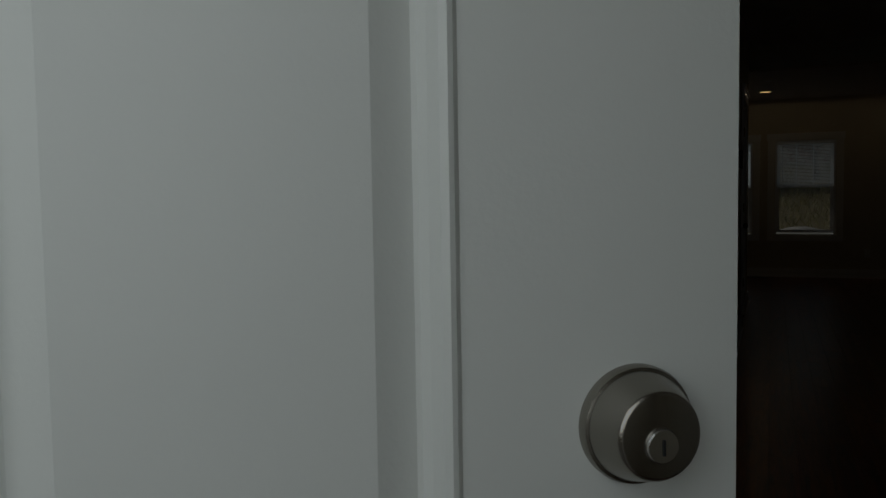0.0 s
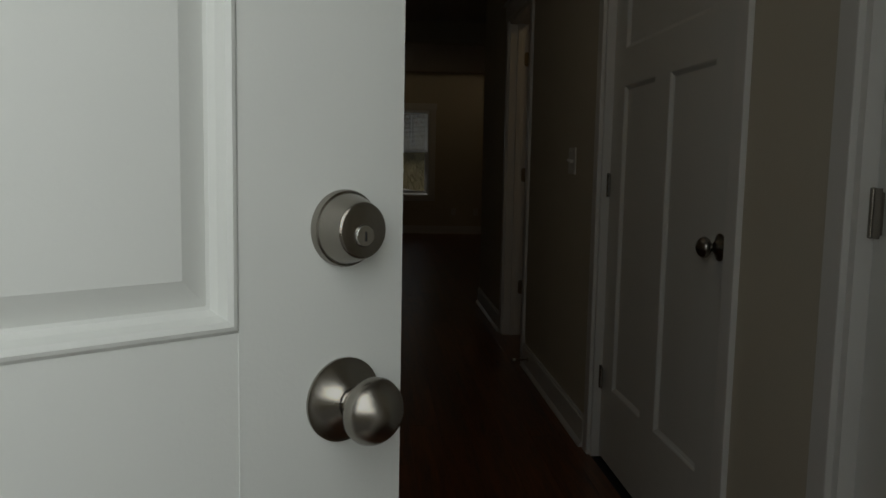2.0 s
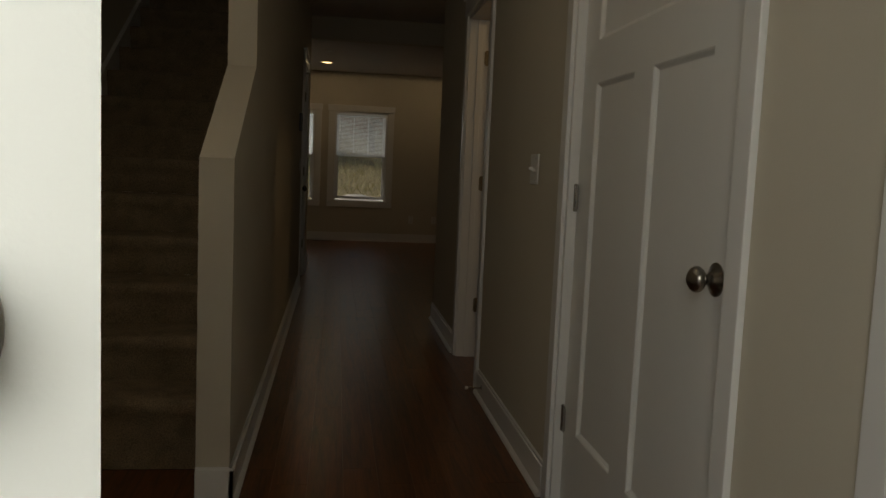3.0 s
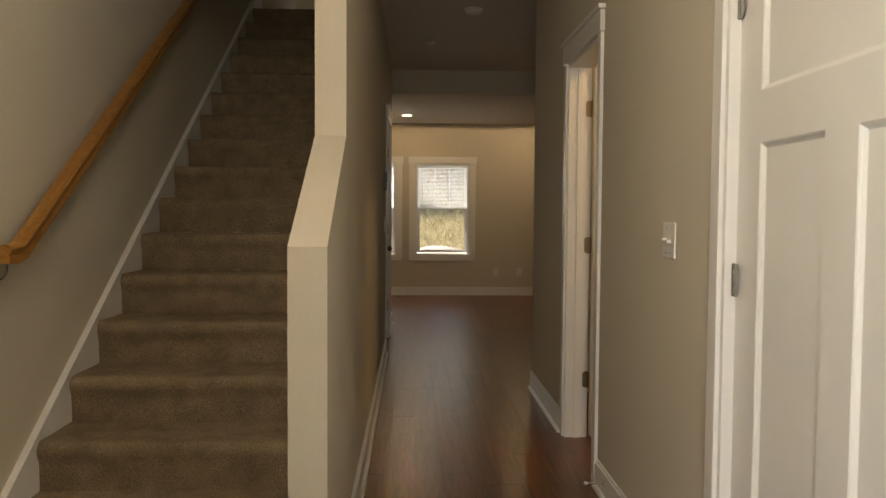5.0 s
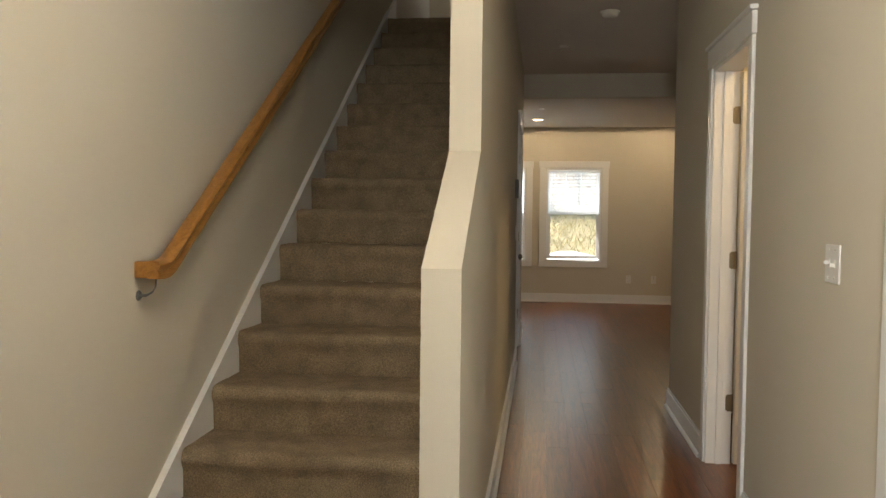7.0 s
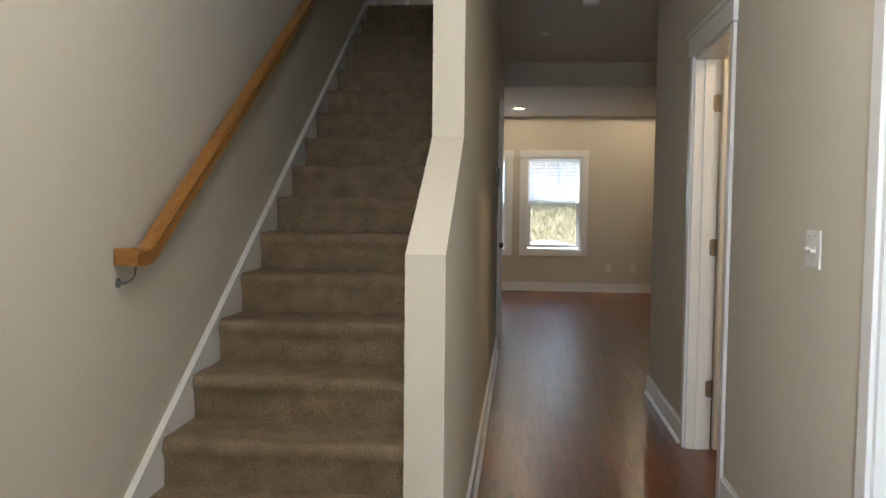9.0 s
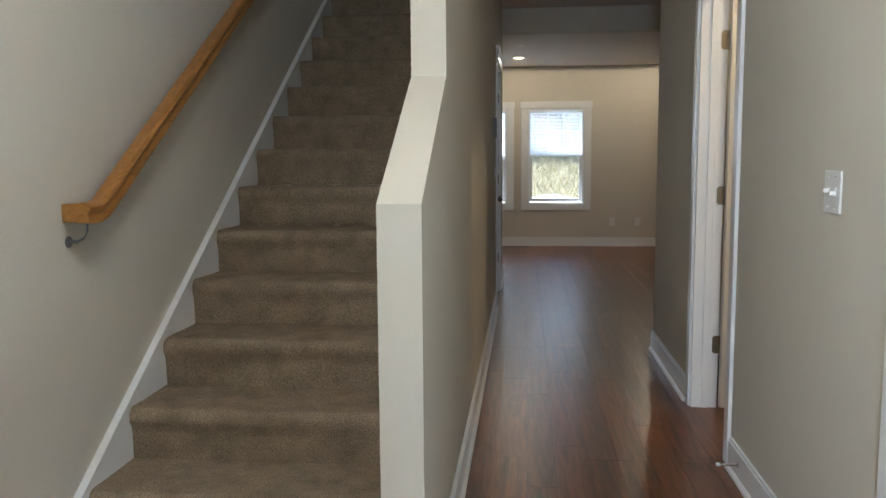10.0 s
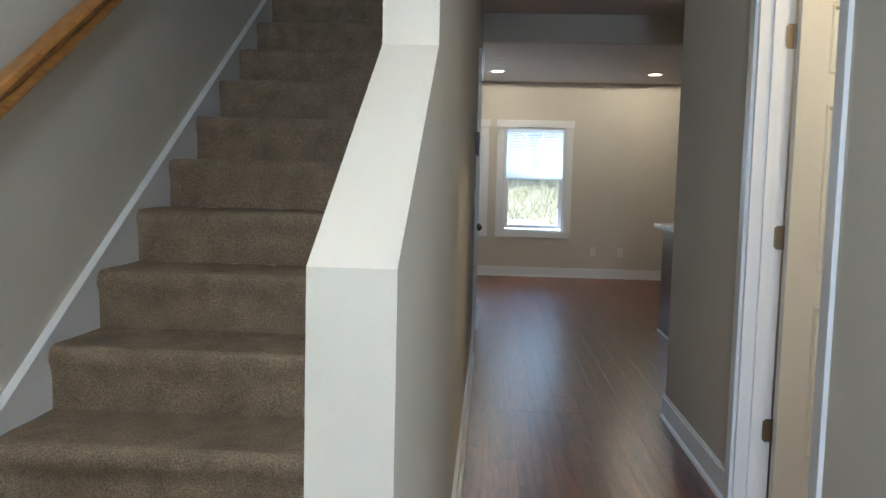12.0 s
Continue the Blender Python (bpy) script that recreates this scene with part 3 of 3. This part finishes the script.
part("return", box(0.001, 0.048, 0.101, 0.147, 0.028, 0.083, 0.006), OAK, rail, "oak return block to the wall")
for y in (0.30, 1.55, 2.8, 4.05):
    z = 1.087 + SL * (y - 0.33) if y > 0.4 else 1.105
    b0 = part("bracket", lathe([(0, 0.006), (0.014, 0.006), (0.017, 0.003), (0.017, 0), (0, 0)], Matrix.Translation((0.0, y - 0.17, z - 1.05 - 0.085)) @ Matrix.Rotation(radians(90), 4, "Y"), 20), GREYPL, rail, "dark metal wall bracket", True)
    arm = bmesh.new()
    pts = [(0.004, -0.085), (0.030, -0.083), (0.050, -0.072), (0.060, -0.055), (0.062, -0.030)]
    pr = None
    for px, pz in pts:
        ring = [arm.verts.new((px + 0.005 * math.cos(a) * (0.4 if px > 0.04 else 0.2), y - 0.17 + 0.006 * math.sin(a), z - 1.05 + pz + 0.005 * math.cos(a))) for a in (2 * math.pi * q / 10 for q in range(10))]
        if pr:
            for q in range(10):
                arm.faces.new((pr[q], pr[(q + 1) % 10], ring[(q + 1) % 10], ring[q]))
        pr = ring
    part("arm", arm, GREYPL, b0, "", True)


# ---------------------------------------------------------------- windows
def window(name, w, seed):
    x0, x1, z0, z1 = w
    root = thing(name, Matrix(), "white double-hung window with mini blind over the upper sash", "window", "", "structure")
    y = BY
    c = 0.095
    part("casing", box(x0 - c, x0 - 0.004, y - 0.016, y, z0 - 0.002, z1 + 0.002, 0.003), TRIM, root)
    part("casing", box(x1 + 0.004, x1 + c, y - 0.016, y, z0 - 0.002, z1 + 0.002, 0.003), TRIM, root)
    part("casing_head", box(x0 - c - 0.012, x1 + c + 0.012, y - 0.02, y, z1 + 0.004, z1 + 0.10, 0.003), TRIM, root)
    part("apron", box(x0 - c, x1 + c, y - 0.016, y, z0 - 0.09, z0 - 0.004, 0.003), TRIM, root)
    fo = part("window_frame", boxes((x0, x0 + 0.03, y + 0.002, y + 0.12, z0, z1), (x1 - 0.03, x1, y + 0.002, y + 0.12, z0, z1),
                               (x0 + 0.03, x1 - 0.03, y + 0.002, y + 0.12, z1 - 0.03, z1), (x0 + 0.03, x1 - 0.03, y + 0.002, y + 0.12, z0, z0 + 0.012)), VINYL, root)
    zm = (z0 + z1) / 2 + 0.02
    for nm, a, b, yy in (("lower_sash", z0 + 0.03, zm + 0.018, y + 0.045), ("upper_sash", zm - 0.018, z1 - 0.03, y + 0.082)):
        s = part(nm, boxes((x0 + 0.03, x0 + 0.068, yy, yy + 0.032, a, b), (x1 - 0.068, x1 - 0.03, yy, yy + 0.032, a, b),
                           (x0 + 0.068, x1 - 0.068, yy, yy + 0.032, a, a + 0.04), (x0 + 0.068, x1 - 0.068, yy, yy + 0.032, b - 0.036, b)), VINYL, root)
        g = part("pane", box(x0 + 0.066, x1 - 0.066, yy + 0.014, yy + 0.018, a + 0.038, b - 0.034), GLASS, s)
        g.visible_shadow = False
    part("sash_lock", box((x0 + x1) / 2 - 0.025, (x0 + x1) / 2 + 0.025, y + 0.04, y + 0.06, zm + 0.018, zm + 0.03, 0.003), VINYL, root)
    # muntins of the upper sash
    for fx in (1 / 3, 2 / 3):
        xm = x0 + 0.068 + (x1 - x0 - 0.136) * fx
        part("muntin", box(xm - 0.008, xm + 0.008, y + 0.092, y + 0.106, zm + 0.02, z1 - 0.066), VINYL, root)
    part("muntin", box(x0 + 0.068, x1 - 0.068, y + 0.090, y + 0.104, (zm + z1) / 2 - 0.008, (zm + z1) / 2 + 0.008), VINYL, root)
    # blind, let down to the meeting rail
    bl = thing("mini_blind", Matrix.Translation(((x0 + x1) / 2, y + 0.02, z1)), "white vinyl mini blind lowered over the upper sash", "blind", "window blinds")
    hw = (x1 - x0) / 2 - 0.012
    part("head_rail", box(-hw, hw, -0.012, 0.014, -0.058, -0.033, 0.003), BLIND, bl)
    zb = zm - 0.02 - z1
    part("bottom_rail", box(-hw, hw, -0.012, 0.012, zb, zb + 0.016, 0.003), BLIND, bl)
    sl = box(-hw, hw, -0.0115, 0.0115, -0.0005, 0.0005)
    me = mesh_of("slat", sl, BLIND)
    n = 30
    for i in range(n):
        o = new("slat", me)
        o.parent = bl
        o.matrix_basis = pose(0, 0, -0.068 + (zb + 0.09) * i / (n - 1), 34, 0, 0)
    part("tilt_wand", lathe([(0.003, -0.05), (0.003, zb + 0.1), (0, zb + 0.1)], Matrix.Translation((-hw + 0.09, -0.02, 0)), 8), BLIND, bl)
    for fx in (-0.6, 0.6):
        part("ladder_cord", lathe([(0.001, -0.05), (0.001, zb + 0.01)], Matrix.Translation((hw * fx, -0.0125, 0)), 6), BLIND, bl)


window("window_1", W1, 1)
window("window_2", W2, 2)


# ---------------------------------------------------------------- fixtures
def switch_plate(name, m, label, outlet=False, gangs=1):
    """Plate in its own frame: face to -y, centre at the origin."""
    r = thing(name, m, label, "outlet" if outlet else "light switch")
    hw = 0.036 if gangs == 1 else 0.058
    part("cover_plate", box(-hw, hw, -0.006, 0, -0.058, 0.058, 0.0025), PLATE, r)
    mids = (0.0,) if gangs == 1 else (-0.023, 0.023)
    if outlet:
        for z in (-0.02, 0.02):
            s = part("socket", box(-0.017, 0.017, -0.008, -0.005, z - 0.014, z + 0.014, 0.001), PLATE, r)
            part("slot", box(-0.008, -0.006, -0.0086, -0.0078, z - 0.005, z + 0.005), BLACK, s)
            part("slot", box(0.006, 0.008, -0.0086, -0.0078, z - 0.005, z + 0.005), BLACK, s)
    else:
        for u, up in zip(mids, (1, -1)):
            part("toggle", boxes((u - 0.006, u + 0.006, -0.008, -0.006, -0.013, 0.013), (u - 0.005, u + 0.005, -0.021, -0.008, 0.003 * up - 0.005, 0.003 * up + 0.005)), PLATE, r)
    for u in mids:
        for z in (-0.042, 0.042):
            part("screw", lathe([(0, 0.0075), (0.003, 0.007), (0.0033, 0.006)], pose(u, 0, z, 90), 10), STEEL, r)
    return r


switch_plate("light_switch", pose(WX, 0.385, 1.157, 0, 0, -90), "white double light switch on the hall wall", False, 2)
switch_plate("light_switch", pose(0, 4.5, 1.13, 0, 0, 90), "white light switch on the partition near the under-stair door")
switch_plate("wall_outlet", pose(1.475, BY, 0.35), "white wall outlet above the baseboard", True)
switch_plate("wall_outlet", pose(1.83, BY, 0.35), "white wall outlet above the baseboard", True)
th = thing("thermostat", pose(0, 4.3, 1.49, 0, 0, 90), "grey wall thermostat panel on the partition", "thermostat")
part("housing", box(-0.06, 0.06, -0.026, 0, -0.075, 0.075, 0.006), GREYPL, th)
part("display", box(-0.04, 0.04, -0.0275, -0.025, 0.0, 0.05), BLACK, th, "dark display window")


def downlight(x, y, z):
    r = thing("recessed_downlight", Matrix.Translation((x, y, z)), "lit round recessed ceiling downlight with white trim", "ceiling light", "recessed downlights")
    part("trim_ring", lathe([(0.062, -0.001), (0.07, -0.006), (0.088, -0.006), (0.094, -0.001), (0.094, 0.0)]), PLATE, r, "", True)
    part("lens", lathe([(0, -0.004), (0.064, -0.003), (0.064, -0.001)]), LAMP, r, "glowing warm lens", True)


downlight(0.15, 8.65, LC)
downlight(2.0, 8.72, LC)
sp = thing("sprinkler_cover", Matrix.Translation((0.39, 5.13, HC)), "small round white sprinkler cover on the ceiling", "sprinkler")
part("cover_disc", lathe([(0, -0.016), (0.036, -0.015), (0.042, -0.012), (0.042, -0.008), (0.034, -0.007), (0.034, 0)]), PLATE, sp, "", True)
sm = thing("smoke_detector", Matrix.Translation((0.69, 3.94, HC)), "round white smoke detector on the ceiling", "smoke detector")
part("base", lathe([(0, -0.012), (0.066, -0.012), (0.07, -0.008), (0.07, 0)]), PLATE, sm, "", True)
part("cover", lathe([(0, -0.042), (0.035, -0.041), (0.05, -0.036), (0.057, -0.026), (0.06, -0.012)]), PLATE, sm, "", True)
sp2 = thing("sprinkler_cover", Matrix.Translation((0.19, 7.52, LC)), "small round white sprinkler cover on the ceiling", "sprinkler")
part("cover_disc", lathe([(0, -0.012), (0.036, -0.011), (0.042, -0.008), (0.034, -0.006), (0.034, 0)]), PLATE, sp2, "", True)
# made-up fixture round the entry fill lamp, never in view
ent = thing("entry_fill_fixture", Matrix.Translation((-0.1, -0.8, HC)), "round frosted fixture added out of view to fill the entry with light", "ceiling light")
part("bowl", lathe([(0, -0.10), (0.05, -0.095), (0.10, -0.075), (0.13, -0.045), (0.138, -0.026)]), LAMP, ent, "glowing frosted bowl of the added fill fixture", True)
part("pan", lathe([(0.15, 0), (0.15, -0.02), (0.14, -0.025), (0, -0.025)]), PLATE, ent, "", True)

vent = thing("floor_register", Matrix.Translation((0.14, 9.45, 0.003)), "dark metal floor register beside the back wall", "floor vent")
part("frame", boxes((-0.15, 0.15, -0.055, -0.043, 0, 0.005), (-0.15, 0.15, 0.043, 0.055, 0, 0.005), (-0.15, -0.138, -0.043, 0.043, 0, 0.005), (0.138, 0.15, -0.043, 0.043, 0, 0.005)), GREYPL, vent)
part("backing", box(-0.138, 0.138, -0.043, 0.043, 0, 0.001), BLACK, vent)
for i in range(13):
    part("slat", box(-0.13 + i * 0.0205, -0.13 + i * 0.0205 + 0.012, -0.043, 0.043, 0.001, 0.004), GREYPL, vent)

# spring door stop on the baseboard
ds = thing("door_stop_spring", Matrix.Translation((WX - 0.014, 1.18, 0.07)), "white spring door stop on the baseboard", "door stop")
rings = [(0.012, 0.0), (0.012, 0.004)]
for i in range(22):
    rings += [(0.0055, 0.005 + i * 0.003), (0.0042, 0.0065 + i * 0.003)]
part("spring", lathe(rings, Matrix.Rotation(radians(-90), 4, "Y"), 14), STEEL, ds, "", True)
part("tip", lathe([(0.0055, 0.07), (0.0075, 0.071), (0.0078, 0.08), (0.006, 0.084), (0, 0.085)], Matrix.Rotation(radians(-90), 4, "Y"), 16), PLATE, ds, "white rubber tip", True)

# kitchen peninsula
pen = thing("kitchen_peninsula", Matrix.Translation((1.585, 5.3, 0)), "dark stained wooden peninsula cabinet with plain end panel", "cabinet")
part("body", box(0.02, 1.9, 0.0, 0.63, 0.10, 0.885), DARKWOOD, pen)
part("end_panel", box(0.0, 0.019, -0.005, 0.65, 0.0, 0.885, 0.002), DARKWOOD, pen)
part("toe_kick", box(0.02, 1.9, 0.05, 0.60, 0, 0.10), DARKWOOD, pen)
part("shoe_moulding", box(-0.012, -0.001, -0.005, 0.655, 0, 0.022, 0.003), TRIM, pen, "white shoe moulding strip")
for i in range(3):
    dd = part("cabinet_door", box(0.03 + i * 0.62, 0.63 + i * 0.62, -0.02, -0.001, 0.11, 0.87, 0.003), DARKWOOD, pen)
    part("handle", box(0.08 + i * 0.62, 0.09 + i * 0.62, -0.045, -0.02, 0.7, 0.8, 0.003), NICKEL, dd)
tagged(part("countertop", box(1.52, 3.50, 5.24, 6.02, 0.887, 0.925, 0.006), STONE), "grey speckled stone countertop on the peninsula", "countertop")

# ---------------------------------------------------------------- outside
def ground_h(x, y):
    h = -0.30
    if y > 12.5:
        h += min(2.2, (y - 12.5) * 0.2) + 0.25 * noise.noise(Vector((x * 0.2, y * 0.2, 0)))
    return h


def sheet(name, x0, x1, y0, y1, n, m, material, label, cat):
    bm = bmesh.new()
    g = [[bm.verts.new((x0 + (x1 - x0) * i / n, y0 + (y1 - y0) * j / m, ground_h(x0 + (x1 - x0) * i / n, y0 + (y1 - y0) * j / m))) for j in range(m + 1)] for i in range(n + 1)]
    for i in range(n):
        for j in range(m):
            bm.faces.new((g[i][j], g[i + 1][j], g[i + 1][j + 1], g[i][j + 1]))
    return structure(name, bm, material, label, cat, True)


sheet("ground", -200, 200, -200, 300, 100, 125, EARTH, "dry earthen ground with a grassy bank", "ground")
structure("porch_slab", box(-1.6, 1.6, -5.2, FY - 0.16, -0.3, -0.02), CONCRETE, "grey concrete porch slab", "porch")

mound = bmesh.new()
bmesh.ops.create_icosphere(mound, subdivisions=4, radius=1.0)
for v in mound.verts:
    v.co *= 1 + 0.25 * noise.noise(v.co * 2.2) + 0.1 * noise.noise(v.co * 6)
    v.co = Vector((v.co.x * 1.5, v.co.y * 0.8, v.co.z * 0.42))
mo = part("sand_mound", mound, PALE, None, "", True)
mo.location = (0.9, 13.0, 0.12)
tagged(mo, "pale heap of sand and rubble behind the house", "mound")

rng = random.Random(5)
verts, faces = [], []
for i in range(24000):
    x, y = rng.uniform(-7, 9), rng.uniform(14.0, 25)
    z = ground_h(x, y) - 0.02
    h = rng.uniform(0.08, 0.30)
    a = rng.uniform(0, 6.28)
    lx, ly = rng.uniform(-0.2, 0.2), rng.uniform(-0.2, 0.2)
    w = rng.uniform(0.006, 0.016)
    n = len(verts)
    verts += [(x - w * math.cos(a), y - w * math.sin(a), z), (x + w * math.cos(a), y + w * math.sin(a), z), (x + lx, y + ly, z + h)]
    faces.append((n, n + 1, n + 2))
me = bpy.data.meshes.new("tall_grass")
me.from_pydata(verts, [], faces)
me.materials.append(GRASS)
tagged(new("tall_grass", me), "tall dry yellow-green grass on the bank", "grass", "", "stuff")


def tree(at, h, leaf, seed, label):
    r = random.Random(seed)
    root = thing("tree", Matrix.Translation(at), label, "tree", "trees behind the house")
    tr = bmesh.new()

    def limb(a, b, ra, rb):
        d = (b - a).normalized()
        u = d.orthogonal().normalized()
        w = d.cross(u)
        c0 = [tr.verts.new(a + (u * math.cos(q) + w * math.sin(q)) * ra) for q in (k * math.pi / 4 for k in range(8))]
        c1 = [tr.verts.new(b + (u * math.cos(q) + w * math.sin(q)) * rb) for q in (k * math.pi / 4 for k in range(8))]
        for k in range(8):
            tr.faces.new((c0[k], c0[(k + 1) % 8], c1[(k + 1) % 8], c1[k]))

    top = Vector((r.uniform(-0.3, 0.3), r.uniform(-0.3, 0.3), h * 0.75))
    limb(Vector((0, 0, -0.3)), top, h * 0.028, h * 0.010)
    tips = [top]
    for i in range(12):
        f = r.uniform(0.25, 0.95)
        a = r.uniform(0, 6.28)
        p = top * f
        q = p + Vector((math.cos(a), math.sin(a), r.uniform(0.3, 0.9))) * h * r.uniform(0.15, 0.28)
        limb(p, q, h * 0.010, h * 0.003)
        tips += [q, (p + q) / 2]
    part("trunk", tr, BARK, root, "", True)
    vs, fs = [], []
    for i in range(2600):
        c = r.choice(tips) + Vector((r.gauss(0, 1), r.gauss(0, 1), r.gauss(0, 0.8))) * h * 0.07
        s = r.uniform(0.05, 0.12)
        u = Vector((r.gauss(0, 1), r.gauss(0, 1), r.gauss(0, 1))).normalized()
        w = u.orthogonal().normalized()
        n = len(vs)
        vs += [tuple(c - u * s), tuple(c + w * s * 0.5), tuple(c + u * s), tuple(c - w * s * 0.5)]
        fs.append((n, n + 1, n + 2, n + 3))
    me = bpy.data.meshes.new("crown")
    me.from_pydata(vs, [], fs)
    me.materials.append(leaf)
    o = new("crown", me)
    o.parent = root


for i, (x, y, h, lf, lab) in enumerate(((-1.6, 21, 4.0, LEAFG, "green-leaved tree on the bank"), (1.4, 22, 3.6, LEAFO, "autumn tree with orange leaves on the bank"), (3.6, 21, 3.6, LEAFG, "green-leaved tree on the bank"),
                                  (-4.6, 23, 4.4, LEAFO, "autumn tree with orange leaves on the bank"), (0.2, 25, 4.4, LEAFO, "autumn tree with orange leaves on the bank"), (6.5, 24, 4.2, LEAFG, "green-leaved tree on the bank"))):
    tree((x, y, ground_h(x, y)), h, lf, 20 + i, lab)

# ---------------------------------------------------------------- floor boards
structure("subfloor", boxes((SX, WX + WT, FY, CY, -0.12, -0.008), (LX, RX, CY, BY, -0.12, -0.008), (WX + WT, 3.1, FY, CY, -0.12, -0.008)), BLACK, "dark underlay beneath the floor boards", "floor")
floor = thing("floor", Matrix(), "reddish-brown wood plank floor with soft sheen", "floor", "", "structure")
PW, PL = 0.127, 1.22
plank_mesh = {}


def plank(w, l):
    key = (round(w, 3), round(l, 3))
    if key not in plank_mesh:
        bm = box(0.0002, w - 0.0002, 0.0002, l - 0.0002, -0.008, 0.0)
        bmesh.ops.bevel(bm, geom=[e for e in bm.edges if e.verts[0].co.z > -0.001 and e.verts[1].co.z > -0.001], offset=0.0005, segments=1, affect="EDGES")
        plank_mesh[key] = mesh_of("plank", bm, FLOORW)
    return plank_mesh[key]


rp = random.Random(11)
rest = bmesh.new()


def lay(x0, x1, y0, y1, near):
    x = x0
    while x < x1 - 0.004:
        w = min(PW, x1 - x)
        y = y0 - round(rp.uniform(0, 7)) * 0.15
        while y < y1 - 0.004:
            a, b = max(y, y0), min(y + PL, y1)
            if b - a > 0.004:
                if near:
                    o = new("plank", plank(w, b - a))
                    o.parent = floor
                    o.location = (x, a, 0)
                else:
                    bx(rest, x + 0.0002, x + w - 0.0002, a + 0.0002, b - 0.0002, -0.008, 0.0)
            y += PL
        x += PW


lay(0.0, WX, FY, CY, True)
lay(0.0, 1.524, CY, BY, True)
lay(1.524, RX, CY, BY, False)
lay(SX, 0.0, FY, 0.3, False)
lay(LX, 0.0, BEAM, BY, False)
lay(WX, 3.1, 0.5, CY - WT, False)
o = part("plank_rest", rest, FLOORW, floor)
tagged(o, "reddish-brown planks of the further floor", "", "", "stuff")
